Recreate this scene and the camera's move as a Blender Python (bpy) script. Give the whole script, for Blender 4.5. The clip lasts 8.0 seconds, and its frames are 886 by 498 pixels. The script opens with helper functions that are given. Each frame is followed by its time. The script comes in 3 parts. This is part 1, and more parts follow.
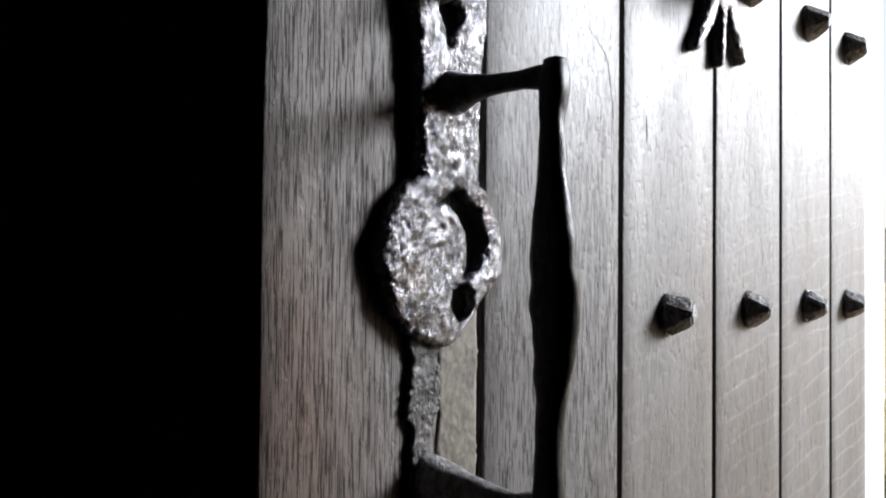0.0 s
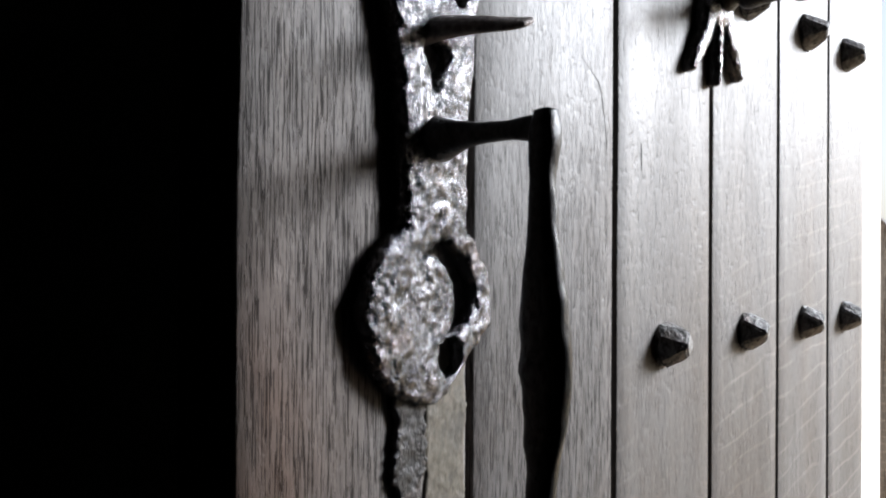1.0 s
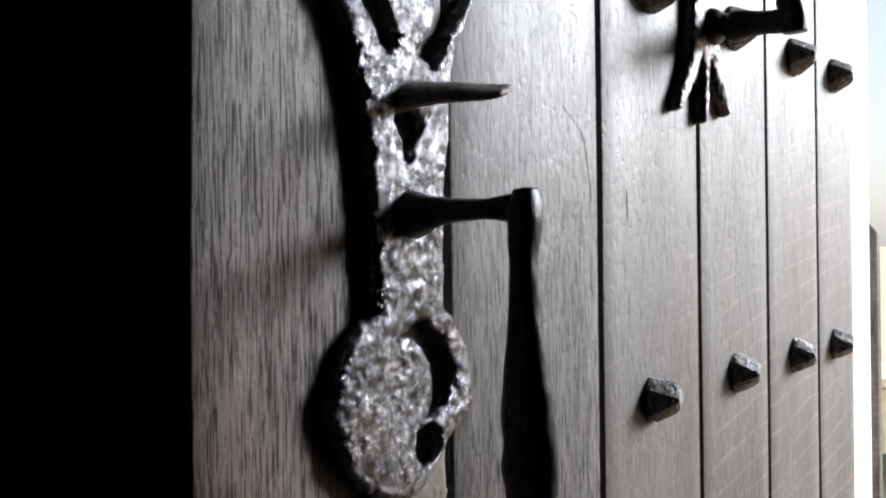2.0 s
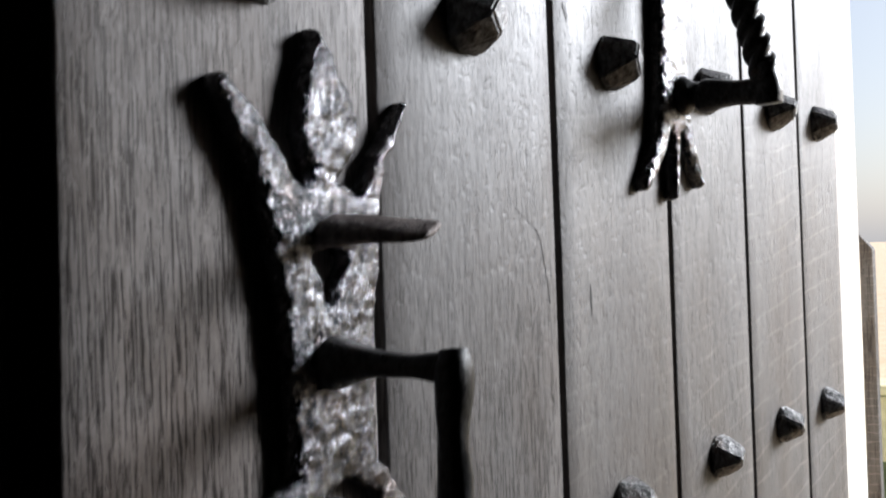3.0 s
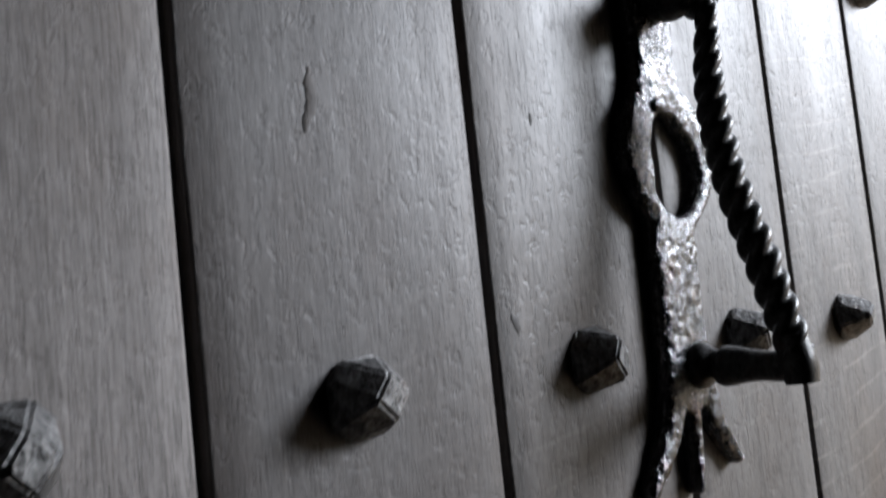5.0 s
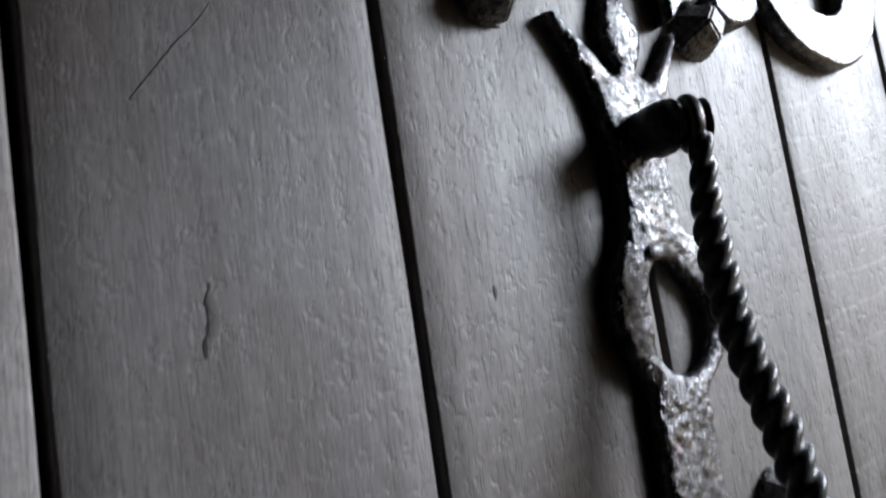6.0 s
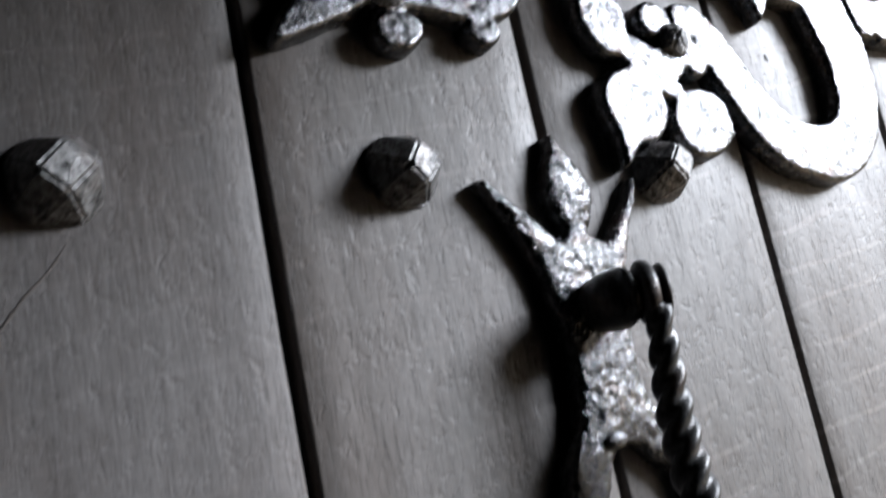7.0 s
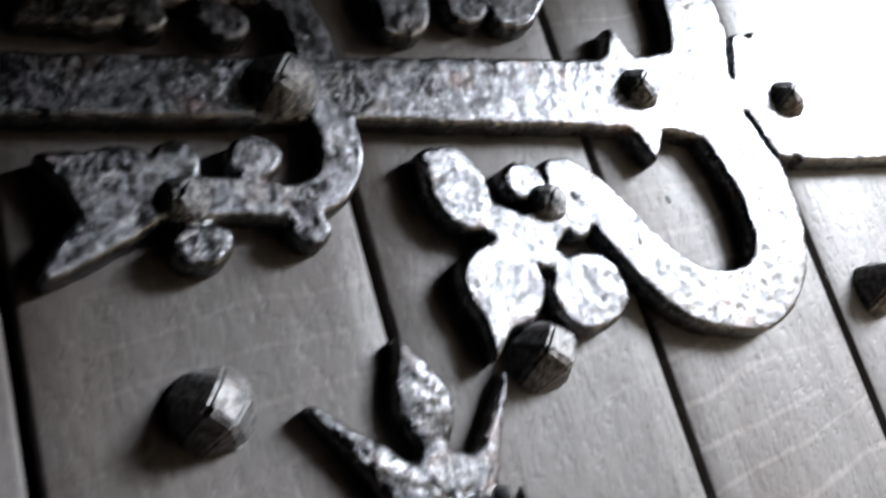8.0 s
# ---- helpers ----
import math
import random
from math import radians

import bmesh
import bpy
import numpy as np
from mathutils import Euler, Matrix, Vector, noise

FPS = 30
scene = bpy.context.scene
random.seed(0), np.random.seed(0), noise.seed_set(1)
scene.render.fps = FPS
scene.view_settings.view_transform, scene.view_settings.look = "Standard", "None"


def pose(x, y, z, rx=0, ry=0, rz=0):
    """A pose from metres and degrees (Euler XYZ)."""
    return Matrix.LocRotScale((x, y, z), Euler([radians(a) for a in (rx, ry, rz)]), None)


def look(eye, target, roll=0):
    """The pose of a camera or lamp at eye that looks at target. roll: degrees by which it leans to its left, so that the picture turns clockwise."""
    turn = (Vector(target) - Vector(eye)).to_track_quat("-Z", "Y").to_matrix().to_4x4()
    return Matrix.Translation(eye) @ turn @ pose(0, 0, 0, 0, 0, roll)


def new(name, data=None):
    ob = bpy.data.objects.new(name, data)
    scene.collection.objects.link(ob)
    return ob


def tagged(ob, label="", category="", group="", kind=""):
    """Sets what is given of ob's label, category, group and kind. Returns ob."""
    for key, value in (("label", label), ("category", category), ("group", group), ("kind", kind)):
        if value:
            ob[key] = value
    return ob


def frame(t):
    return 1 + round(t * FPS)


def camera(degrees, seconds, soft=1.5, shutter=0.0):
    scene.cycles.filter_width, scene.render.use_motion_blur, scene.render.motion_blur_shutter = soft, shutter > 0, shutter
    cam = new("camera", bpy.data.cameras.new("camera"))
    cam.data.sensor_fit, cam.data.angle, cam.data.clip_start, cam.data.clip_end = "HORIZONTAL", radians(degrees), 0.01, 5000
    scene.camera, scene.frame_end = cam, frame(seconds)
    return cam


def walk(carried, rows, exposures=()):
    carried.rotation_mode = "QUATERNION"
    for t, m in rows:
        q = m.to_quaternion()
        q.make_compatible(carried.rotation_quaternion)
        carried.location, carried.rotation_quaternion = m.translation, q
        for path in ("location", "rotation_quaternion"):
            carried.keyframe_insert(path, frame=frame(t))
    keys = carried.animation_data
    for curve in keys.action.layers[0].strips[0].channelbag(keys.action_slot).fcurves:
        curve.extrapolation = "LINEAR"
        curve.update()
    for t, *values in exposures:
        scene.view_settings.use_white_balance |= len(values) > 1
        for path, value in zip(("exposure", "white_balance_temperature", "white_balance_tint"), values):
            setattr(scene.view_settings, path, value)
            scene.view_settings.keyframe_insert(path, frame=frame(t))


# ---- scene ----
cam = camera(49.99, 8.0, soft=2.0, shutter=0.5)
PATH = [
    (0, (-0.26167, -0.30262, 1.02917), (0.51604, 0.32536, 1.05757), 0.61),
    (0.5, (-0.25370, -0.29916, 1.04628), (0.52487, 0.32817, 1.06277), 0.64),
    (1, (-0.24420, -0.29267, 1.06556), (0.53812, 0.33016, 1.07182), 0.35),
    (2.5, (-0.19613, -0.27496, 1.12977), (0.59970, 0.33056, 1.13111), -1.24),
    (3, (-0.16588, -0.27575, 1.16221), (0.62716, 0.33338, 1.16874), -1.99),
    (3.5, (-0.13413, -0.28481, 1.20081), (0.64365, 0.34368, 1.20862), -2.28),
    (4, (-0.09663, -0.28821, 1.23888), (0.66120, 0.36372, 1.26489), -3.4),
    (4.5, (-0.06134, -0.29745, 1.27124), (0.66613, 0.38676, 1.32262), -4.69),
    (4.7, (-0.04590, -0.30186, 1.28415), (0.66661, 0.39696, 1.34712), -5.33),
    (5.8, (0.04511, -0.32890, 1.35715), (0.66626, 0.44578, 1.47570), -7.8),
    (6, (0.06434, -0.32925, 1.36483), (0.66934, 0.45411, 1.50735), -8.68),
    (6.5, (0.10628, -0.34649, 1.39635), (0.66625, 0.46538, 1.56157), -9.8),
    (7, (0.14950, -0.34935, 1.43260), (0.69092, 0.46905, 1.62514), -11.65),
    (7.5, (0.19497, -0.36369, 1.46085), (0.71547, 0.45989, 1.68624), -13.47),
    (8, (0.25668, -0.36505, 1.48431), (0.77661, 0.44478, 1.75604), -16.54),
]
walk(cam, [(t, look(eye, target, roll)) for t, eye, target, roll in PATH], exposures=[(0.0, 2.0, 5750, 10), (1.0, 2.0, 5750, 10), (3.0, 1.8, 5750, 10), (4.5, 1.43, 5650, 10), (6.0, 1.62, 5520, 10), (8.0, 2.12, 5600, 10)])

# ---- light: a low hazy sun and sky in front of an open doorway ----
world = bpy.data.worlds.new("sky")
scene.world = world
world.use_nodes = True
wn = world.node_tree
sky = wn.nodes.new("ShaderNodeTexSky")
sky.sky_type = "NISHITA"
sky.sun_disc = False
sky.sun_elevation = radians(20)
sky.sun_rotation = radians(121)
sky.air_density = 1.0
sky.dust_density = 3.0
haze = wn.nodes.new("ShaderNodeMix")     # thin white overcast
haze.data_type = "RGBA"
haze.inputs[0].default_value = 0.5
haze.inputs[7].default_value = (6.0, 6.0, 6.1, 1)
wn.links.new(sky.outputs[0], haze.inputs[6])
wn.links.new(haze.outputs[2], wn.nodes["Background"].inputs[0])
wn.nodes["Background"].inputs[1].default_value = 0.04

sun_data = bpy.data.lights.new("sun", "SUN")
sun_data.energy = 2.75
sun_data.angle = radians(18)
sun_data.color = (1.0, 0.97, 0.93)
sun = new("sun", sun_data)
sun.matrix_world = look((10.0, -6.0, 4.25), (0.0, 0.0, 0.0))


# ---- material helpers ----
def material(name):
    m = bpy.data.materials.new(name)
    m.use_nodes = True
    nt = m.node_tree
    return m, nt, nt.nodes["Principled BSDF"]


def node(nt, kind, **values):
    n = nt.nodes.new(kind)
    for key, value in values.items():
        n.inputs[key.replace("_", " ")].default_value = value
    return n


def coords(nt, scale, offset=None, turn=0.0):
    """Object coordinates, turned and stretched, with an offset of its own for each object if asked."""
    tc = nt.nodes.new("ShaderNodeTexCoord")
    vec = tc.outputs["Object"]
    if turn:
        rot = nt.nodes.new("ShaderNodeVectorRotate")
        rot.rotation_type = "Y_AXIS"
        rot.inputs["Angle"].default_value = radians(turn)
        nt.links.new(vec, rot.inputs["Vector"])
        vec = rot.outputs[0]
    mp = nt.nodes.new("ShaderNodeMapping")
    mp.inputs["Scale"].default_value = scale
    nt.links.new(vec, mp.inputs["Vector"])
    if offset:
        info = nt.nodes.new("ShaderNodeObjectInfo")
        mul = nt.nodes.new("ShaderNodeVectorMath")
        mul.operation = "SCALE"
        mul.inputs[0].default_value = offset
        nt.links.new(info.outputs["Random"], mul.inputs["Scale"])
        nt.links.new(mul.outputs[0], mp.inputs["Location"])
    return mp.outputs[0]


def noise_tex(nt, vec, scale, detail=4.0, rough=0.55, distort=0.0):
    n = node(nt, "ShaderNodeTexNoise", Scale=scale, Detail=detail, Roughness=rough, Distortion=distort)
    nt.links.new(vec, n.inputs["Vector"])
    return n.outputs[0]


def ramp(nt, fac, *stops):
    r = nt.nodes.new("ShaderNodeValToRGB")
    while len(r.color_ramp.elements) < len(stops):
        r.color_ramp.elements.new(0.5)
    for e, (pos, col) in zip(r.color_ramp.elements, stops):
        e.position = pos
        e.color = (*col, 1) if isinstance(col, tuple) else (col, col, col, 1)
    nt.links.new(fac, r.inputs[0])
    return r.outputs[0]


def mix(nt, a, b, fac, how="MIX"):
    m = nt.nodes.new("ShaderNodeMix")
    m.data_type, m.blend_type = "RGBA", how
    for slot, v in ((6, a), (7, b), (0, fac)):
        if isinstance(v, (int, float)):
            m.inputs[slot].default_value = v if slot == 0 else (v, v, v, 1)
        elif isinstance(v, tuple):
            m.inputs[slot].default_value = (*v, 1)
        else:
            nt.links.new(v, m.inputs[slot])
    return m.outputs[2]


def bump(nt, height, strength, distance, below=None):
    b = node(nt, "ShaderNodeBump", Strength=strength, Distance=distance)
    nt.links.new(height, b.inputs["Height"])
    if below is not None:
        nt.links.new(below, b.inputs["Normal"])
    return b.outputs[0]


def along(nt, start, end, axis):
    """0 at one place of the object's own axis (0 across, 2 up), 1 at another."""
    tc = nt.nodes.new("ShaderNodeTexCoord")
    sep = nt.nodes.new("ShaderNodeSeparateXYZ")
    nt.links.new(tc.outputs["Object"], sep.inputs[0])
    mp = nt.nodes.new("ShaderNodeMapRange")
    mp.inputs["From Min"].default_value = start
    mp.inputs["From Max"].default_value = end
    nt.links.new(sep.outputs[axis], mp.inputs["Value"])
    return mp.outputs[0]


# ---- materials ----
def oak(name, dark, light, gloss, spec=0.3, pored=0.8, flecked=0.4, coarse=460, streak=0.85, foot=None, brown=None):
    """Old oak: vertical grain, open dark pores, pale curved ray flecks, greyed, stained and rubbed."""
    m, nt, p = material(name)
    grain = noise_tex(nt, coords(nt, (55, 55, 1.3), (40, 11, 60)), 1.0, 6, 0.62, 0.6)
    pores = noise_tex(nt, coords(nt, (coarse, coarse, coarse / 30), (90, 31, 50)), 1.0, 2, 0.6, 0.25)
    thin = noise_tex(nt, coords(nt, (900, 900, 45), (13, 71, 29)), 1.0, 4, 0.65)
    where = noise_tex(nt, coords(nt, (14, 14, 3.5), (23, 7, 33)), 1.0, 3, 0.6)
    broad = noise_tex(nt, coords(nt, (4, 4, 2.2), (31, 17, 13)), 1.0, 3, 0.6)
    wave = node(nt, "ShaderNodeTexWave", Scale=14.0, Distortion=3.8, Detail=2.5, Detail_Scale=1.3)
    wave.bands_direction = "Z"
    nt.links.new(coords(nt, (0.55, 0.55, 1.0), (0.7, 0.2, 0.9), 9), wave.inputs["Vector"])
    fleck = wave.outputs["Fac"]
    stain = noise_tex(nt, coords(nt, (8, 8, 4.0), (9, 3, 8)), 1.0, 5, 0.65)
    leather = noise_tex(nt, coords(nt, (1, 1, 0.6), (5, 6, 7)), 210, 4, 0.6)
    base = ramp(nt, grain, (0.25, dark), (0.75, light))
    lines = ramp(nt, fleck, (0.93, 0.0), (0.995, flecked))
    base = mix(nt, base, tuple(min(c * 1.9, 0.8) for c in light), mix(nt, lines, 0.0, ramp(nt, mix(nt, broad, where, 0.5), (0.42, 1.0), (0.54, 0.0))))
    base = mix(nt, base, (streak, streak * 0.99, streak * 0.98), ramp(nt, thin, (0.40, 0.9), (0.54, 0.0)), "MULTIPLY")
    base = mix(nt, base, (0.86, 0.85, 0.84), ramp(nt, leather, (0.40, 0.9), (0.60, 0.0)), "MULTIPLY")
    holes = ramp(nt, pores, (0.36 + 0.06 * pored, min(pored, 1.0)), (0.39 + 0.06 * pored, 0.0))
    closed = ramp(nt, where, (0.38, 0.0), (0.66, 0.65))
    if foot:
        worn = along(nt, foot[0], foot[1], 2)
        closed = mix(nt, 0.0, 0.93, mix(nt, worn, where, 0.18))
    holes = mix(nt, holes, 0.0, closed)
    base = mix(nt, base, tuple(c * 0.24 for c in dark), holes)
    if brown:
        side = mix(nt, along(nt, brown[1], brown[0], 0), along(nt, brown[3], brown[2], 2), 1.0, "MULTIPLY")
        base = mix(nt, base, (0.58, 0.34, 0.21), mix(nt, side, ramp(nt, stain, (0.36, 0.25), (0.56, 1.0)), 1.0, "MULTIPLY"), "MULTIPLY")
    base = mix(nt, base, (0.60, 0.50, 0.42), ramp(nt, stain, (0.33, 0.85), (0.58, 0.0)), "MULTIPLY")
    tone = nt.nodes.new("ShaderNodeObjectInfo")
    base = mix(nt, base, (0.86, 0.85, 0.84), tone.outputs["Random"], "MULTIPLY")
    nt.links.new(base, p.inputs["Base Color"])
    nt.links.new(ramp(nt, where, (0.3, gloss + 0.14), (0.7, gloss)), p.inputs["Roughness"])
    n1 = bump(nt, mix(nt, 1.0, 0.0, holes), 1.0, 0.0010)
    nt.links.new(mix(nt, spec, spec * 0.1, holes), p.inputs["Specular IOR Level"])
    n2 = bump(nt, thin, 0.07, 0.0006, n1)
    n3 = bump(nt, grain, 0.05, 0.0014, n2)
    dents = noise_tex(nt, coords(nt, (1, 1, 0.8), (15, 26, 37)), 190, 3, 0.55, 0.4)
    n3 = bump(nt, ramp(nt, dents, (0.30, 0.0), (0.46, 1.0)), 0.26, 0.0007, n3)
    n4 = bump(nt, leather, 0.11, 0.0014, bump(nt, stain, 0.35, 0.004, n3))
    nt.links.new(n4, p.inputs["Normal"])
    return m


def iron(name, dark, light, rough, relief, rust=0.0, metal=0.9, pitted=0.0010, flaked=0.0):
    """Forged iron: hammered, pitted and scaling, greyed on the high spots, brown in the pits."""
    m, nt, p = material(name)
    blow = noise_tex(nt, coords(nt, (1, 1, 0.6), (3, 5, 7)), 280, 6, 0.66, 0.3)
    pits = noise_tex(nt, coords(nt, (1, 1, 0.45), (7, 3, 5)), 380, 8, 0.70)
    patch = noise_tex(nt, coords(nt, (1, 1, 1), (2, 2, 2)), 48, 4, 0.6)
    base = ramp(nt, blow, (0.35, dark), (0.62, light))
    base = mix(nt, base, (0.09, 0.05, 0.03), ramp(nt, patch, (0.56, 0.0), (0.72, rust)))
    base = mix(nt, base, (0.5, 0.49, 0.49), ramp(nt, patch, (0.36, 0.8), (0.54, 0.0)), "MULTIPLY")
    nt.links.new(base, p.inputs["Base Color"])
    p.inputs["Metallic"].default_value = metal
    nt.links.new(ramp(nt, pits, (0.35, rough + 0.14), (0.65, rough)), p.inputs["Roughness"])
    n1 = bump(nt, blow, relief * 0.55, 0.0024)
    n2 = bump(nt, pits, relief, pitted, n1)
    eaten = noise_tex(nt, coords(nt, (1, 1, 0.8), (6, 1, 8)), 70, 3, 0.55)      # rubbed smooth here, eaten away there
    for b, most in ((n1, relief * 0.8), (n2, relief * 1.3)):
        nt.links.new(ramp(nt, eaten, (0.38, most * 0.4), (0.60, most)), b.node.inputs["Strength"])
    scale = noise_tex(nt, coords(nt, (1, 1, 0.55), (4, 9, 2)), 240, 4, 0.65, 0.2)
    n3 = bump(nt, ramp(nt, scale, (0.47, 0.0), (0.54, 1.0)), flaked, 0.0007, n2)
    nt.links.new(n3, p.inputs["Normal"])
    return m


def mineral(name, dark, light, scale, rough, relief=0.004):
    m, nt, p = material(name)
    big = noise_tex(nt, coords(nt, (1, 1, 1)), scale, 5, 0.6)
    fine = noise_tex(nt, coords(nt, (1, 1, 1)), scale * 14, 4, 0.6)
    base = ramp(nt, big, (0.3, dark), (0.7, light))
    base = mix(nt, base, (0.78, 0.76, 0.73), ramp(nt, fine, (0.4, 0.7), (0.6, 0.0)), "MULTIPLY")
    nt.links.new(base, p.inputs["Base Color"])
    p.inputs["Roughness"].default_value = rough
    nt.links.new(bump(nt, fine, 0.6, relief), p.inputs["Normal"])
    return m


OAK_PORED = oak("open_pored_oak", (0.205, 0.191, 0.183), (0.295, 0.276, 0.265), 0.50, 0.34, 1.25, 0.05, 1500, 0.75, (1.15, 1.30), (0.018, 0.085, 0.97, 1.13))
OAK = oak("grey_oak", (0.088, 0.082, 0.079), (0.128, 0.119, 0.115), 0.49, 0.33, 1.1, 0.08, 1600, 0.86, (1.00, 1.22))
OAK_PLAIN = oak("plain_grey_oak", (0.098, 0.092, 0.087), (0.140, 0.130, 0.124), 0.47, 0.35, 0.35, 0.16, 1150, 0.9)
OAK_RAYED = oak("rayed_oak", (0.098, 0.092, 0.087), (0.140, 0.130, 0.124), 0.47, 0.35, 0.3, 0.42, 1150, 0.93)
WOOD_MARK = oak("bruised_oak", (0.085, 0.079, 0.075), (0.115, 0.107, 0.102), 0.5, 0.2, 0.5, 0.0)
KNOT = oak("dark_knot", (0.035, 0.032, 0.030), (0.06, 0.056, 0.052), 0.6, 0.2, 0.5, 0.0)
# hall ceiling: the unlit hall's darkness is put into the colour
OAK_DARK = oak("unlit_oak", (0.008, 0.007, 0.006), (0.016, 0.014, 0.012), 0.8, 0.1)
IRON_PITTED = iron("pitted_iron", (0.025, 0.025, 0.028), (0.23, 0.23, 0.24), 0.14, 0.6, 0.5, 0.95, 0.0022, 0.9)
IRON_PLATE = iron("hammered_iron", (0.06, 0.062, 0.067), (0.165, 0.167, 0.173), 0.14, 0.36, 0.6, 0.97, 0.0010, 0.45)
IRON_PULL = iron("worn_grey_iron", (0.035, 0.036, 0.038), (0.155, 0.156, 0.16), 0.14, 0.5, 0.5, 0.95, 0.0012, 0.7)
IRON_SCALE = iron("grey_scale", (0.02, 0.02, 0.021), (0.085, 0.085, 0.087), 0.30, 0.6, 0.5, 0.6, 0.0014, 0.8)
IRON_DUSTY = iron("dusty_iron", (0.09, 0.088, 0.09), (0.34, 0.33, 0.335), 0.5, 0.8, 0.3, 0.2, 0.0016, 0.8)
IRON_RUST = iron("rubbed_rust", (0.07, 0.053, 0.047), (0.22, 0.185, 0.17), 0.45, 0.8, 0.4, 0.3, 0.0014, 0.7)
IRON_BLACK = iron("black_iron", (0.006, 0.006, 0.006), (0.048, 0.048, 0.048), 0.26, 0.3, 0.3, 0.3)
IRON_BLACK.node_tree.nodes["Principled BSDF"].inputs["Specular IOR Level"].default_value = 0.22
IRON_STUD = iron("stud_iron", (0.010, 0.010, 0.010), (0.24, 0.238, 0.236), 0.38, 0.5, 0.5, 0.5, 0.0012, 0.5)
IRON_BROWN = iron("brown_patina", (0.075, 0.063, 0.042), (0.145, 0.124, 0.09), 0.6, 0.3, 0.35, 0.0)
LIMEWASH = mineral("pale_limestone", (0.83, 0.79, 0.72), (0.89, 0.86, 0.80), 6, 0.9, 0.0015)
# hall stone and floor near black: shade painted in, so little light bounces
STONE_DARK = mineral("unlit_stone", (0.007, 0.0065, 0.006), (0.014, 0.013, 0.012), 3, 0.95)
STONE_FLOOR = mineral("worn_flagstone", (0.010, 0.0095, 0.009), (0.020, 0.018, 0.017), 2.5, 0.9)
GRAVEL = mineral("pale_gravel", (0.60, 0.43, 0.25), (0.73, 0.55, 0.35), 2.2, 0.95, 0.01)
RENDER_CREAM = mineral("cream_render", (0.62, 0.56, 0.33), (0.74, 0.68, 0.44), 1.2, 0.95)
GRASS = mineral("grass_green", (0.07, 0.10, 0.03), (0.13, 0.16, 0.05), 9, 0.95, 0.02)
# near black for plank sides and backing: the gaps' shade as colour
JOINT_SHADE = mineral("joint_shade", (0.0015, 0.0013, 0.0012), (0.004, 0.0035, 0.003), 40, 1.0)
JOINT_SHADE.node_tree.nodes["Principled BSDF"].inputs["Specular IOR Level"].default_value = 0.0
POST_WOOD = oak("weathered_post", (0.09, 0.085, 0.08), (0.16, 0.15, 0.14), 0.7)


# ---- mesh helpers ----
def link(name, mesh, mat, parent=None, label=""):
    if mat:
        mesh.materials.clear()
        mesh.materials.append(mat)
    ob = new(name, mesh)
    if parent:
        ob.parent = parent
    if label:
        ob["label"] = label
    return ob


def part(name, bm, mat, parent=None, label=""):
    """Links a bmesh as one mesh object under a thing or a part."""
    mesh = bpy.data.meshes.new(name)
    bm.to_mesh(mesh)
    bm.free()
    return link(name, mesh, mat, parent, label)


def thing(name, label, category, group="", at=(0, 0, 0)):
    ob = new(name)
    ob.empty_display_size = 0.02
    ob.location = at
    return tagged(ob, label, category, group)


def pydata(name, verts, faces, smooth=True):
    mesh = bpy.data.meshes.new(name)
    mesh.from_pydata([tuple(v) for v in verts], [], [tuple(int(i) for i in f) for f in faces])
    mesh.update()
    if smooth:
        mesh.polygons.foreach_set("use_smooth", [True] * len(mesh.polygons))
    return mesh


def box(bm, lo, hi, bevel=0.0):
    geo = bmesh.ops.create_cube(bm, size=1.0)
    size = [b - a for a, b in zip(lo, hi)]
    for v in geo["verts"]:
        v.co = Vector([a + s * (c + 0.5) for a, s, c in zip(lo, size, v.co)])
    if bevel:
        edges = list({e for v in geo["verts"] for e in v.link_edges})
        bmesh.ops.bevel(bm, geom=edges, offset=bevel, segments=2, affect="EDGES", profile=0.6)


def rough2(x, z, scale, seed):
    """Smooth value noise in the plane, from -1 to 1."""
    x, z = np.asarray(x, float) * scale + seed * 17.3, np.asarray(z, float) * scale - seed * 9.1
    i, j = np.floor(x), np.floor(z)
    u, v = x - i, z - j
    u, v = u * u * (3 - 2 * u), v * v * (3 - 2 * v)

    def dice(a, b):
        s = np.sin(a * 127.1 + b * 311.7 + seed * 74.7) * 43758.5453
        return (s - np.floor(s)) * 2 - 1

    return (dice(i, j) * (1 - u) + dice(i + 1, j) * u) * (1 - v) + (dice(i, j + 1) * (1 - u) + dice(i + 1, j + 1) * u) * v


# shapes in the plane: negative inside
def oval(cx, cz, rx, rz, turn=0.0):
    c, s = math.cos(radians(turn)), math.sin(radians(turn))

    def f(x, z):
        a, b = (x - cx) * c + (z - cz) * s, (z - cz) * c - (x - cx) * s
        k = np.hypot(a / rx, b / rz)
        return (k - 1) * (rx * rz) / np.hypot(rz * a / rx, rx * b / rz).clip(1e-6) * k.clip(1e-6)
    return f


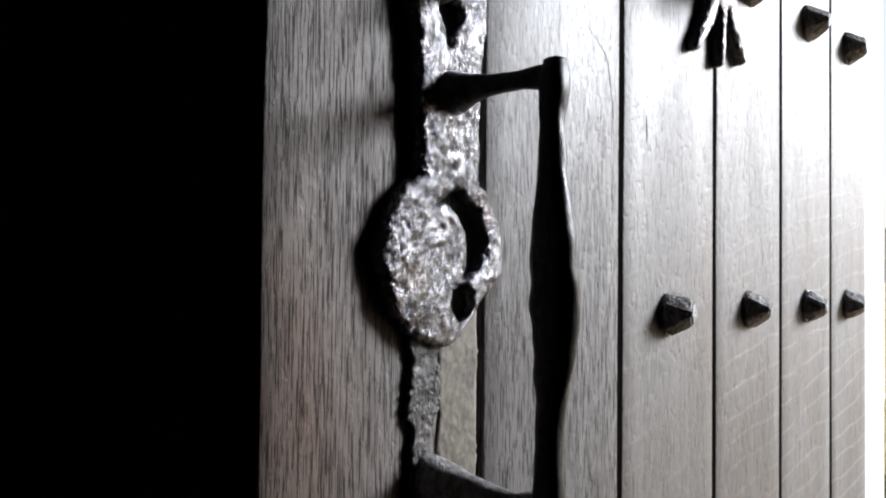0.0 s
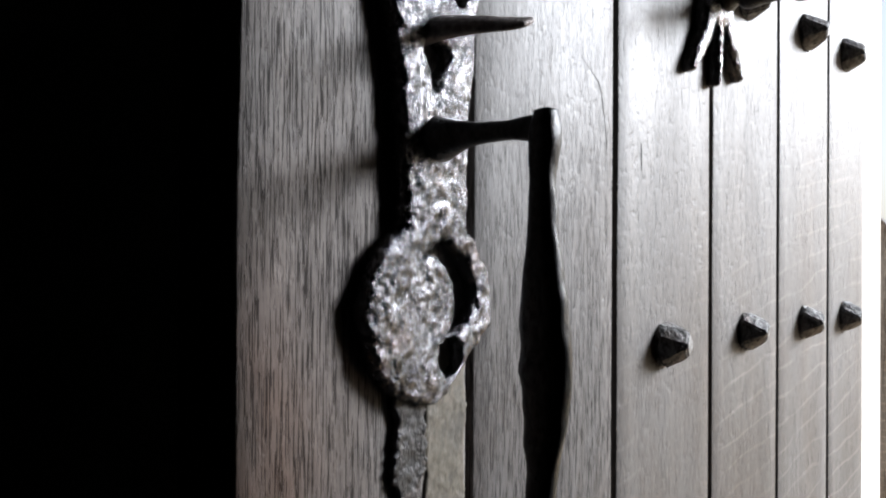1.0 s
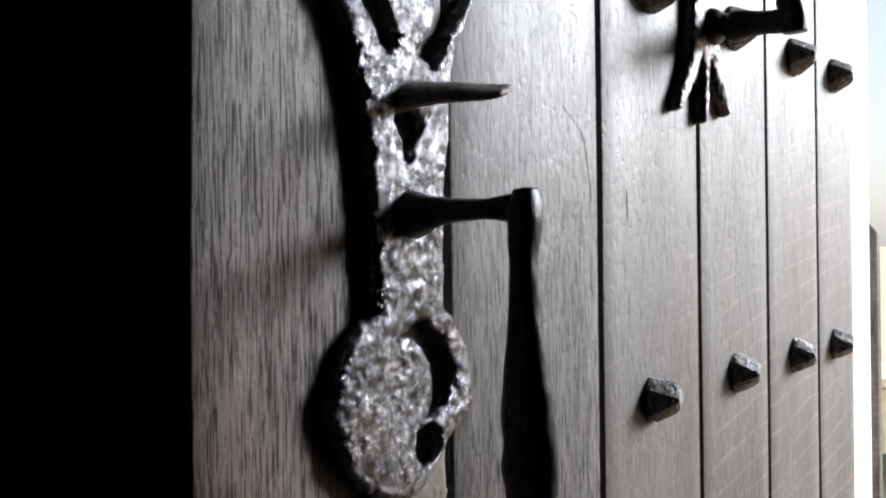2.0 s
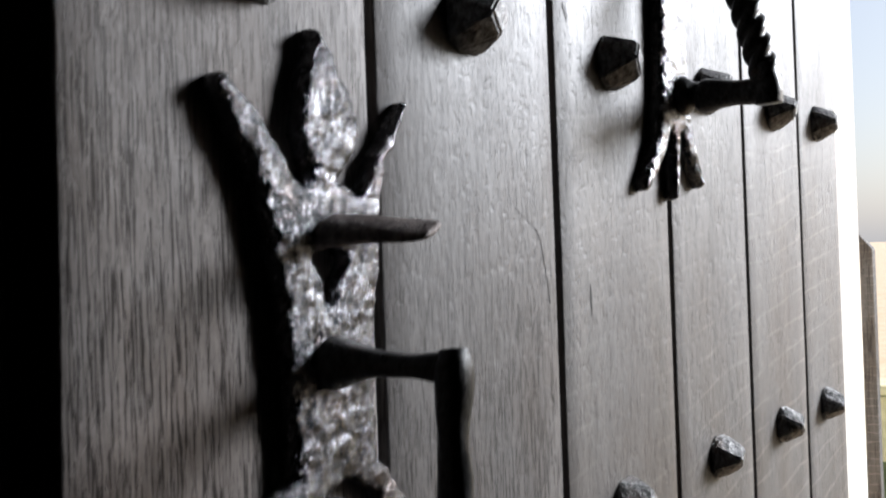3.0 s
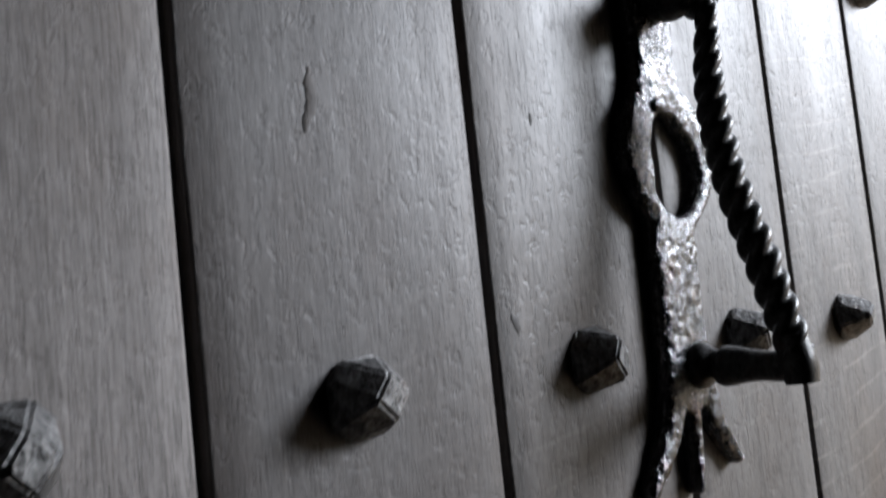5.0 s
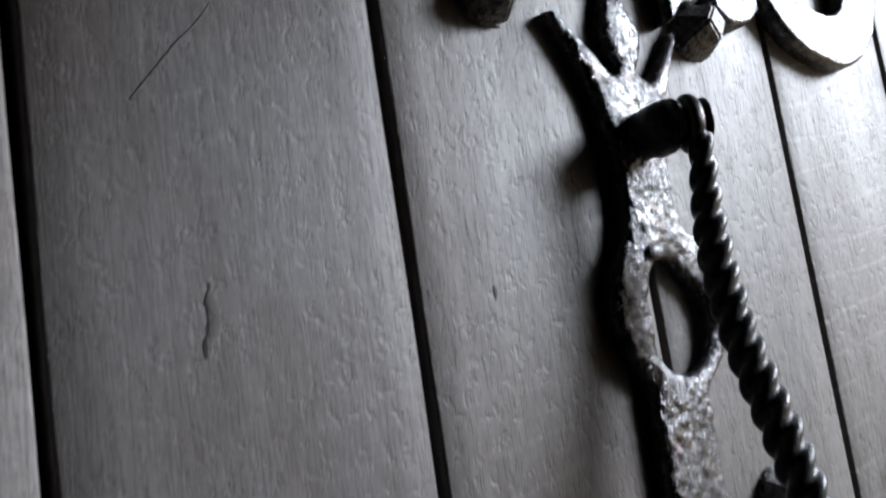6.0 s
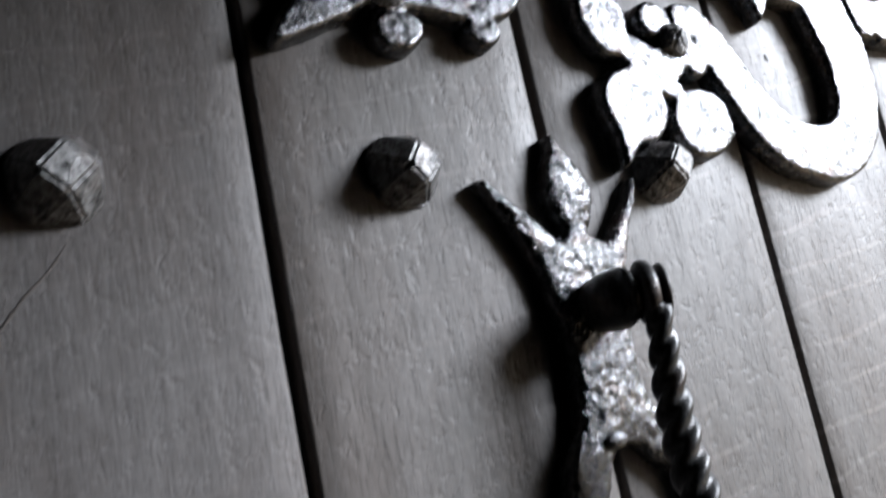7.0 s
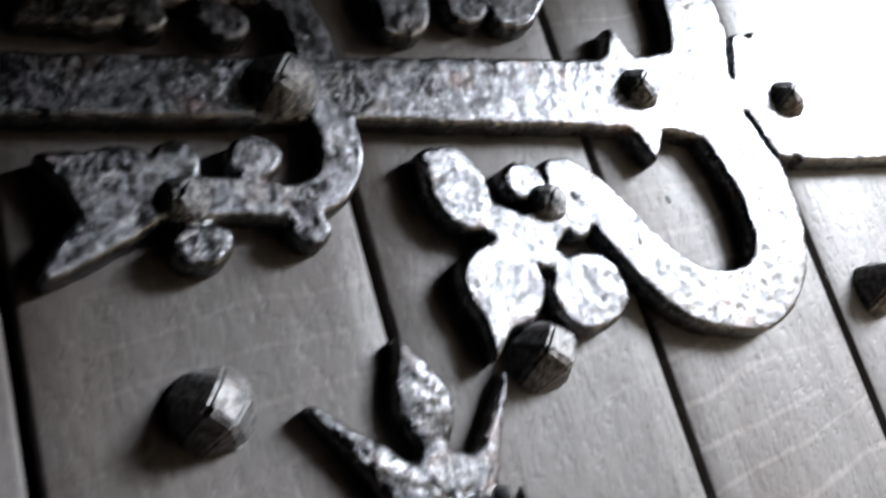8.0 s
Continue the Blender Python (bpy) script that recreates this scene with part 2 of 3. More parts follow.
def band(*knots):
    """A strip along a smooth line of (x, z, half width)."""
    k = np.array(knots, float)
    if len(k) > 2:
        ends = np.vstack([2 * k[0] - k[1], k, 2 * k[-1] - k[-2]])
        fine = []
        for n in range(len(k) - 1):
            p0, p1, p2, p3 = ends[n:n + 4]
            for t in np.linspace(0, 1, 6, endpoint=False):
                fine.append(0.5 * (2 * p1 + (p2 - p0) * t + (2 * p0 - 5 * p1 + 4 * p2 - p3) * t * t + (3 * p1 - p0 - 3 * p2 + p3) * t ** 3))
        k = np.array(fine + [k[-1]])

    def f(x, z):
        best = np.full(np.shape(x), 9.0)
        for (ax, az, ar), (bx, bz, br) in zip(k[:-1], k[1:]):
            dx, dz = bx - ax, bz - az
            t = (((x - ax) * dx + (z - az) * dz) / max(dx * dx + dz * dz, 1e-12)).clip(0, 1)
            best = np.minimum(best, np.hypot(x - ax - t * dx, z - az - t * dz) - ar - t * (br - ar))
        return best
    return f


def slab(x0, x1, z0, z1):
    def f(x, z):
        return np.maximum(np.abs(x - (x0 + x1) / 2) - (x1 - x0) / 2, np.abs(z - (z0 + z1) / 2) - (z1 - z0) / 2)
    return f


def union(*fs, soft=0.003):
    def f(x, z):
        d = fs[0](x, z)
        for g in fs[1:]:
            e = g(x, z)
            h = np.maximum(soft - np.abs(d - e), 0) / soft
            d = np.minimum(d, e) - h * h * soft / 4
        return d
    return f


def minus(f, *holes):
    def g(x, z):
        d = f(x, z)
        for h in holes:
            d = np.maximum(d, -h(x, z))
        return d
    return g


def mirrored(f, level, slope=0.0):
    return lambda x, z: f(x, 2 * (level + slope * x) - z)


def plate(f, x0, x1, z0, z1, step, thick, bevel, relief=0.0003, grain=220, edge=0.0006, seed=1, base=0.001, hump=0.0):
    """A forged plate on the door's face (y = 0) with the outline f: rounded rim, uneven top, real sides."""
    def g(x, z):
        return f(x + edge * rough2(x, z, 90, seed), z + edge * rough2(x, z, 90, seed + 3)) + 0.5 * edge * rough2(x, z, 420, seed + 5)
    xs, zs = np.arange(x0, x1, step), np.arange(z0, z1, step)
    px, pz = np.meshgrid(xs, zs, indexing="ij")
    d = g(px, pz)
    cell = np.zeros(d.shape, bool)
    inside = d < 0
    cell[:-1, :-1] = inside[:-1, :-1] | inside[1:, :-1] | inside[:-1, 1:] | inside[1:, 1:]
    cell[-1, :] = cell[:, -1] = False
    need = cell.copy()
    need[1:, :] |= cell[:-1, :]
    need[:, 1:] |= cell[:, :-1]
    need[1:, 1:] |= cell[:-1, :-1]
    index = np.full(d.shape, -1)
    index[need] = np.arange(need.sum())
    x, z, dd = px[need], pz[need], d[need]
    out = dd > 0
    for _ in range(3):
        e = 2e-4
        here = g(x[out], z[out])
        gx = (g(x[out] + e, z[out]) - here) / e
        gz = (g(x[out], z[out] + e) - here) / e
        k = (here / (gx * gx + gz * gz).clip(0.2)).clip(-step, step)
        x[out] -= k * gx
        z[out] -= k * gz
    deep = (-g(x, z)).clip(0)
    deep[out] = 0
    rim = np.sqrt(1 - (1 - (deep / bevel).clip(0, 1)) ** 2)
    h = thick * (0.5 + 0.5 * rim) + hump * (deep / 0.012).clip(0, 1) ** 0.7
    lumps = sum(rough2(x + 0.3 * z, z - 0.2 * x, grain * k, seed + 7 * k) / k ** 0.8 for k in (1.0, 2.1, 3.7))
    h += relief * lumps * (0.3 + 0.7 * rim)
    verts = list(zip(x, -h, z))
    ii, jj = np.nonzero(cell)
    quads = np.stack([index[ii, jj], index[ii + 1, jj], index[ii + 1, jj + 1], index[ii, jj + 1]], 1)
    faces = [tuple(q) for q in quads]
    use = {}
    for q in faces:
        for a, b in zip(q, q[1:] + q[:1]):
            use[(a, b)] = True
    rimtop, rimlow = {}, {}

    def rims(a):
        if a not in rimtop:
            rimtop[a] = len(verts)
            verts.append(verts[a])
            rimlow[a] = len(verts)
            verts.append((verts[a][0], base, verts[a][2]))
        return rimtop[a], rimlow[a]
    sides = []
    for a, b in use:
        if (b, a) not in use:
            (ta, la), (tb, lb) = rims(a), rims(b)
            sides.append((tb, ta, la, lb))
    return pydata("plate", verts, faces + sides)


def tube(path, radii, sides=20, power=2.0, twist=0.0, flute=0.0, wobble=0.0, seed=1, steps=8, across=(1, 0, 0)):
    """A forged bar along a smooth path; radii: (sideways, other) at each knot; twist in turns; flute: depth of a rope's strands."""
    k = np.hstack([np.array(path, float), np.array(radii, float)])
    ends = np.vstack([2 * k[0] - k[1], k, 2 * k[-1] - k[-2]])
    fine = []
    for n in range(len(k) - 1):
        p0, p1, p2, p3 = ends[n:n + 4]
        for t in np.linspace(0, 1, steps, endpoint=False):
            fine.append(0.5 * (2 * p1 + (p2 - p0) * t + (2 * p0 - 5 * p1 + 4 * p2 - p3) * t * t + (3 * p1 - p0 - 3 * p2 + p3) * t ** 3))
    fine.append(k[-1])
    fine = np.array(fine)
    verts, faces = [], []
    side = Vector(across)
    for n, row in enumerate(fine):
        a, b = fine[max(n - 1, 0), :3], fine[min(n + 1, len(fine) - 1), :3]
        ahead = Vector(b - a).normalized()
        side = (side - ahead * side.dot(ahead)).normalized()
        other = ahead.cross(side)
        for s in range(sides):
            w = 2 * math.pi * s / sides
            c, v = math.cos(w), math.sin(w)
            q = (abs(c) ** power + abs(v) ** power) ** (-1 / power)
            spin = 2 * math.pi * twist * n / (len(fine) - 1)
            if flute:
                q *= 1 - flute * (0.5 + 0.5 * math.cos(3 * (w - spin))) ** 1.5
            if wobble:
                q *= 1 + wobble * noise.noise(Vector((row[0] * 90 + c * 0.8 + seed, row[1] * 90 + v * 0.8, row[2] * 90)))
            p = Vector(row[:3]) + side * (c * q * max(row[3], 1e-4)) + other * (v * q * max(row[4], 1e-4))
            verts.append(p)
    rings = len(fine)
    for n in range(rings - 1):
        for s in range(sides):
            a, b = n * sides + s, n * sides + (s + 1) % sides
            faces.append((a, b, b + sides, a + sides))
    faces.append(tuple(reversed(range(sides))))
    faces.append(tuple(range((rings - 1) * sides, rings * sides)))
    return pydata("bar", verts, faces)


def merge(*meshes):
    """One mesh out of several pieces of one part."""
    bm = bmesh.new()
    for m in meshes:
        bm.from_mesh(m)
    out = bpy.data.meshes.new("piece")
    bm.to_mesh(out)
    bm.free()
    return out


def pyramid(size, height, seed, top=0.60, rim=0.0028):
    """A faceted nail head: square foot with clipped corners, a diamond-shaped flat on top, standing out along -y."""
    rng = random.Random(seed)
    h = size / 2
    bm = bmesh.new()

    def put(u, v, y, slack=0.05):
        bm.verts.new((h * (u + rng.uniform(-slack, slack)), -y, h * (v + rng.uniform(-slack, slack))))
    for sx in (-1, 1):
        for sz in (-1, 1):
            for u, v in ((1.0, 0.55), (0.55, 1.0)):
                put(sx * u, sz * v, -0.001, 0.0)
                put(sx * u * 0.97, sz * v * 0.97, rim + rng.uniform(-0.0006, 0.0006))
    for u, v in ((1, 0), (0, 1), (-1, 0), (0, -1)):
        put(u * top + 0.12, v * top, height - 0.0022 * u + 0.0006 * v + rng.uniform(-0.0010, 0.0010), 0.12)
    hull = bmesh.ops.convex_hull(bm, input=bm.verts)
    bmesh.ops.delete(bm, geom=[v for v in bm.verts if not v.link_faces], context="VERTS")
    bmesh.ops.dissolve_limit(bm, angle_limit=radians(4), verts=bm.verts, edges=bm.edges)
    bmesh.ops.bevel(bm, geom=list(bm.edges), offset=0.0014, segments=2, affect="EDGES")
    bmesh.ops.recalc_face_normals(bm, faces=bm.faces)
    mesh = bpy.data.meshes.new("stud")
    bm.to_mesh(mesh)
    bm.free()
    return mesh


# ---- the place: a dark entrance hall with the door swung inwards ----
FACE_IN, FACE_OUT = 0.90, 1.04        # front wall, inner and outer face
JAMB, OPEN_TO = 0.022, -0.63          # the doorway, from hinge side to latch side
HEAD = 1.895

bm = bmesh.new()
box(bm, (-300, -300, -0.30), (600, 300, -0.02))
tagged(part("ground", bm, GRAVEL), "pale sandy ground reaching to the horizon", "ground", kind="structure")

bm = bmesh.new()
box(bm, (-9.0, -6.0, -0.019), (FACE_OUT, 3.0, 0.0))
tagged(part("floor", bm, STONE_FLOOR), "worn stone floor of the hall, near black to stand for shade", "floor", kind="structure")

bm = bmesh.new()
box(bm, (FACE_OUT + 0.002, -4.0, -0.019), (3.1, 4.0, -0.008))
tagged(part("pavement", bm, GRAVEL), "pale sandy gravel path outside the doorway", "path", kind="structure")

ROOF = 4.2
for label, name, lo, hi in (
        ("stone wall at the end of the hall, near black to stand for shade", "wall_west", (-9.2, -6.2, 0.0), (-9.0, 3.2, ROOF)),
        ("stone side wall of the hall, near black to stand for shade", "wall_south", (-9.0, -6.2, 0.0), (FACE_OUT, -6.0, ROOF)),
        ("stone wall behind the open door, near black to stand for shade", "wall_north", (-9.0, 3.0, 0.0), (FACE_OUT, 3.2, ROOF))):
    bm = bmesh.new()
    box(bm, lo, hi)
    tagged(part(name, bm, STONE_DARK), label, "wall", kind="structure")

bm = bmesh.new()
box(bm, (FACE_IN, JAMB, 0.0), (FACE_OUT, 3.0, ROOF), 0.004)
box(bm, (FACE_IN, -6.0, 0.0), (FACE_OUT, OPEN_TO, ROOF), 0.004)
box(bm, (FACE_IN, OPEN_TO + 0.001, HEAD), (FACE_OUT, JAMB - 0.001, ROOF), 0.004)
tagged(part("wall_east", bm, LIMEWASH), "pale limewashed front wall round the doorway", "wall", kind="structure")

# unseen panel, added to keep the pale wall from bouncing light onto the door
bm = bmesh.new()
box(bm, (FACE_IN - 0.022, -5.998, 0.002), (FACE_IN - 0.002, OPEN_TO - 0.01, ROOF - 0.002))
tagged(part("wall_lining", bm, STONE_DARK), "unseen near-black panel added inside the front wall to stop bounce", "wall", kind="structure")

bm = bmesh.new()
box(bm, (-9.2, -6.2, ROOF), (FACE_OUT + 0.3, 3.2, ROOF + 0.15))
tagged(part("ceiling", bm, OAK_DARK), "timber ceiling of the hall, near black to stand for shade", "ceiling", kind="structure")

# ---- the door ----
EDGES = [-0.006, 0.1458, 0.3000, 0.4525, 0.6004, 0.7457, 0.8725]
GAP, THICK, FOOT, TOP = 0.0050, 0.030, 0.015, 1.905


def plank(x0, x1, seed, taper=0.0):
    """One board with rounded arrises and a slightly cupped, uneven face; taper: its first edge leans in above 1.1 m."""
    across, along = 9, 90
    r = 0.0019
    us = [0.0, r * 0.25, r] + list(np.linspace(r, x1 - x0 - r, across)[1:-1]) + [x1 - x0 - r, x1 - x0 - r * 0.25, x1 - x0]
    deep = [r, r * 0.3, 0.0] + [0.0] * (across - 2) + [0.0, r * 0.3, r]
    verts, faces = [], []
    n = len(us) + 2
    for j in range(along + 1):
        z = FOOT + (TOP - FOOT) * j / along
        row = [(0.0, THICK)] + list(zip(us, deep)) + [(x1 - x0, THICK)]
        for q, (u, y) in enumerate(row):
            w = 0.0003 * noise.noise(Vector((u * 14 + seed * 5, z * 3.1, seed)))
            w += 0.0002 * noise.noise(Vector((seed * 3.3, z * 0.9, 4.0)))
            edge = 0.0007 * noise.noise(Vector((z * 9, seed, q < n / 2))) if q < 4 or q > n - 5 else 0.0
            lean = taper * min(max(z - 1.1, 0.0), 0.3) * (1 - u / (x1 - x0))
            verts.append((u + edge + lean, y + (w if y < THICK else 0), z))
    for j in range(along):
        for q in range(n - 1):
            a = j * n + q
            faces.append((a, a + 1, a + n + 1, a + n))
        faces.append((j * n + n - 1, j * n, (j + 1) * n, (j + 1) * n + n - 1))
    faces.append(tuple(range(n - 1, -1, -1)))
    faces.append(tuple(along * n + q for q in range(n)))
    mesh = pydata("plank", verts, faces)
    # sides and arrises get the second, near-black material that paints the gap's shade
    for q, f in enumerate(mesh.polygons):
        if q < along * n and q % n in (0, 1, 2, n - 2, n - 1):
            f.material_index = 1
    return mesh


door = tagged(new("door_1"), "open door of wide upright grey oak planks with iron studs", "door", kind="structure")
for n, (x0, x1) in enumerate(zip(EDGES[:-1], EDGES[1:])):
    a = x0 + (GAP / 2 if n else 0)
    b = x1 - (GAP / 2 if n < 5 else 0)
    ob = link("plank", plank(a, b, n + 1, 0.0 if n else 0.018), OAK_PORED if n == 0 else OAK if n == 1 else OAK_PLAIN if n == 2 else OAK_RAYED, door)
    ob.data.materials.append(JOINT_SHADE)
    ob.location = (a, 0, 0)
bm = bmesh.new()
box(bm, (0.006, THICK + 0.0005, FOOT + 0.002), (0.868, THICK + 0.022, TOP - 0.002))
part("backing", bm, JOINT_SHADE, door, "boards behind the planks, near black for the shade in the gaps")


def mark(points, width, seed=1):
    """A dark slit, dent or dried run in the face of a plank: a thin lens along a line of (x, z)."""
    k = np.array(points, float)
    n = len(k)
    half = [width * 0.5 * math.sin(math.pi * (0.12 + 0.76 * i / (n - 1))) for i in range(n)]
    rows = [(x, z, h) for (x, z), h in zip(k, half)]
    return plate(band(*rows), k[:, 0].min() - 0.01, k[:, 0].max() + 0.01, k[:, 1].min() - 0.01, k[:, 1].max() + 0.01,
                 max(width / 5, 0.00035), 0.00042, 0.002, 0.0, 200, 0.0002 + width * 0.25, seed, 0.0015)


for name, points, width in (
        ("crack", ((0.2567, 1.1860), (0.2685, 1.1793), (0.2791, 1.1715), (0.2846, 1.1549), (0.2893, 1.1333)), 0.0008),
        ("knot", ((0.3355, 1.1420), (0.3360, 1.1330), (0.3362, 1.1235)), 0.0022),
        ("knot", ((0.3145, 1.3060), (0.3165, 1.3010), (0.3180, 1.2965)), 0.0046),
        ("knot", ((0.3445, 1.4062), (0.3450, 1.4030), (0.3447, 1.4000)), 0.0030),
        ("knot", ((0.6440, 1.6230), (0.6448, 1.6210), (0.6452, 1.6190)), 0.0034),
        ("scratch", ((0.2217, 1.5271), (0.2129, 1.5166), (0.1999, 1.5022), (0.1863, 1.4853)), 0.0011),
        ("drip", ((0.2092, 1.4150), (0.2080, 1.4070), (0.2070, 1.3960), (0.2055, 1.3880)), 0.0056)):
    link(name, mark(points, width), KNOT if name == "knot" else WOOD_MARK, door, {"drip": "dark dried run on the plank"}.get(name, ""))

# ---- nail studs ----
ROWS = ((1.0040, (0.3725, 0.5245, 0.6735, 0.8015)),
        (1.2785, (0.079, 0.2185, 0.371, 0.5235, 0.674, 0.803)),
        (1.5510, (0.2200, 0.3665)),
        (1.5475, (0.5245, 0.787)))
heads = [pyramid(0.0310, 0.0178, s, 0.60) for s in (1, 2, 3, 4)] + [pyramid(0.0335, 0.0200, s, 0.60) for s in (5, 6, 7, 1, 2, 3, 4)]
for m in heads:
    m.materials.append(IRON_STUD)
count = 0
for z, xs in ROWS:
    for x in xs:
        ob = new("iron_stud", heads[count if count < 4 else 4 + (count - 4) % 7])
        ob.matrix_basis = pose(x, 0.0, z, 0, (count * 37 % 13) - 6, 0)
        tagged(ob, "dark forged iron stud with four facets on the oak door", "stud", "studs on the door")
        count += 1

# ---- the large pull with a thumb latch ----
SHIFT = -0.002
pull = thing("door_pull", "pitted grey iron door pull with crown-shaped back plate", "door handle", at=(0.11, 0, 0.92))


def under(mesh, parent, name, mat, label=""):
    mesh.transform(Matrix.Translation(Vector((SHIFT, 0, 0)) - parent.location))
    return link(name, mesh, mat, parent, label)


crown = union(
    band((0.112, 1.060, 0.0245), (0.1115, 1.100, 0.0238), (0.1115, 1.145, 0.0255), (0.1110, 1.165, 0.0300)),
    band((0.098, 1.165, 0.014), (0.085, 1.192, 0.0100), (0.071, 1.213, 0.0075), (0.0600, 1.2265, 0.0040)),
    band((0.124, 1.165, 0.013), (0.139, 1.188, 0.0060), (0.146, 1.206, 0.0036), (0.151, 1.214, 0.0040), (0.1610, 1.2290, 0.0012)),
    band((0.112, 1.180, 0.012), (0.110, 1.197, 0.0088), (0.114, 1.214, 0.0165), (0.112, 1.230, 0.0120), (0.1085, 1.2535, 0.0015)),
    soft=0.004)
ring = minus(lambda x, z: np.maximum(oval(0.1100, 1.0385, 0.0475, 0.0455)(x, z), (x - 0.1160) * 0.645 - (z - 0.995) * 0.764), oval(0.1175, 1.0480, 0.0235, 0.0230), oval(0.1215, 1.0155, 0.0080, 0.0090))
latch_hole = union(oval(0.1105, 1.1600, 0.0085, 0.0065), band((0.1105, 1.158, 0.006), (0.1105, 1.147, 0.0015)))
under(plate(minus(union(crown, ring), oval(0.1175, 1.0480, 0.0235, 0.0230), oval(0.1215, 1.0155, 0.0080, 0.0090), latch_hole),
            0.045, 0.172, 0.985, 1.262, 0.0009, 0.0080, 0.0040, 0.0006, 200, 0.0018, 2, hump=0.0016), pull, "back_plate", IRON_PITTED)
under(plate(oval(0.1085, 1.0420, 0.0215, 0.0235), 0.082, 0.140, 1.012, 1.072, 0.0009, 0.0054, 0.005, 0.0005, 280, 0.0010, 5), pull,
      "inner_plate", IRON_PITTED)
under(plate(union(band((0.0965, 0.998, 0.0100), (0.0990, 0.978, 0.0120), (0.0985, 0.966, 0.0115), (0.0945, 0.950, 0.0060)), band((0.0945, 0.948, 0.005), (0.098, 0.930, 0.010), (0.105, 0.910, 0.020))),
            0.075, 0.135, 0.890, 1.005, 0.0009, 0.0036, 0.0012, 0.0004, 260, 0.0026, 8), pull, "broken_strip", IRON_SCALE, "broken rusty strip of the old plate")
under(plate(slab(0.1115, 0.1435, 0.905, 1.030), 0.104, 0.150, 0.898, 1.036, 0.0010, 0.0013, 0.002, 0.0002, 200, 0.0016, 11), pull,
      "lower_plate", IRON_BROWN, "thin brown flaking lower plate")
GRIP = -0.070
under(merge(
    tube([(0.110, 0.000, 1.121), (0.110, -0.010, 1.1205), (0.109, -0.028, 1.1215), (0.108, -0.050, 1.1215), (0.1085, -0.068, 1.1215)],
         [(0.013, 0.0120), (0.0115, 0.0105), (0.0065, 0.0060), (0.0048, 0.0046), (0.0055, 0.0065)], 18, 2.4, wobble=0.10, seed=3),
    tube([(0.1080, GRIP, 1.1285), (0.1070, GRIP - 0.001, 1.1190), (0.1050, GRIP - 0.001, 1.100), (0.1045, GRIP - 0.0015, 1.075), (0.1045, GRIP - 0.0025, 1.045),
          (0.1055, GRIP - 0.003, 1.018), (0.1055, GRIP - 0.0025, 0.990), (0.1045, GRIP - 0.001, 0.960), (0.1060, GRIP, 0.930), (0.1070, GRIP, 0.914)],
         [(0.0050, 0.0050), (0.0066, 0.0068), (0.0048, 0.0056), (0.0052, 0.0066), (0.0064, 0.0105), (0.0068, 0.0118), (0.0060, 0.0092),
          (0.0050, 0.0060), (0.0062, 0.0070), (0.0050, 0.0050)], 20, 3.0, wobble=0.14, seed=4)),
    pull, "grip", IRON_BLACK, "black forged grip standing off the plate")
under(tube([(0.103, 0.000, 0.930), (0.103, -0.010, 0.930), (0.104, -0.030, 0.9275), (0.106, -0.050, 0.9250), (0.1075, -0.068, 0.9255)],
         [(0.013, 0.0120), (0.0110, 0.0100), (0.0065, 0.0060), (0.0050, 0.0048), (0.0055, 0.0062)], 18, 2.4, wobble=0.22, seed=6),
      pull, "lower_arm", IRON_DUSTY, "rough grey forged foot of the grip")
under(tube([(0.1085, 0.000, 1.1725), (0.110, -0.012, 1.1735), (0.114, -0.030, 1.1730), (0.1185, -0.046, 1.1720), (0.1205, -0.0525, 1.1722), (0.1210, -0.0545, 1.1722)],
           [(0.0095, 0.0068), (0.0095, 0.0054), (0.0093, 0.0038), (0.0090, 0.0025), (0.0074, 0.0018), (0.0030, 0.0009)], 16, 2.6, wobble=0.06, seed=8, across=(0.92, 0, 0.39)),
      pull, "thumb_latch", IRON_RUST, "flat rusty thumb latch")

# ---- the pull with a twisted grip ----
pull2 = thing("door_pull", "grey iron door pull with a twisted black grip", "door handle", at=(0.456, 0, 1.20))
shape = union(
    band((0.4520, 1.262, 0.0225), (0.4515, 1.275, 0.0218), (0.4515, 1.300, 0.0215), (0.4530, 1.345, 0.0215)),
    band((0.438, 1.256, 0.010), (0.427, 1.230, 0.0075), (0.4050, 1.2035, 0.0042)),
    band((0.452, 1.255, 0.008), (0.4510, 1.225, 0.0052), (0.4500, 1.1985, 0.0042)),
    band((0.466, 1.256, 0.010), (0.477, 1.230, 0.0068), (0.4940, 1.2075, 0.0038)),
    oval(0.4580, 1.3880, 0.0440, 0.0460),
    band((0.4550, 1.420, 0.0245), (0.4550, 1.445, 0.0200), (0.4565, 1.475, 0.0210), (0.4560, 1.491, 0.0255)),
    band((0.446, 1.490, 0.012), (0.430, 1.515, 0.0080), (0.4060, 1.5430, 0.0025)),
    band((0.466, 1.490, 0.012), (0.4835, 1.512, 0.0060), (0.5010, 1.5420, 0.0018)),
    band((0.456, 1.505, 0.010), (0.456, 1.518, 0.0070), (0.4570, 1.536, 0.0140), (0.4530, 1.5655, 0.0015)), soft=0.004)
eye = union(oval(0.4610, 1.3790, 0.0245, 0.0265), oval(0.4570, 1.4010, 0.0130, 0.0115), soft=0.004)
teeth = union(oval(0.4860, 1.3930, 0.0040, 0.0034), oval(0.4795, 1.3560, 0.0045, 0.0036), soft=0.001)


def hole(x, z):
    """An eye with a straight side along the grain and two worn teeth on the other."""
    return np.maximum(np.maximum(eye(x, z), 0.4405 - x), -teeth(x, z))


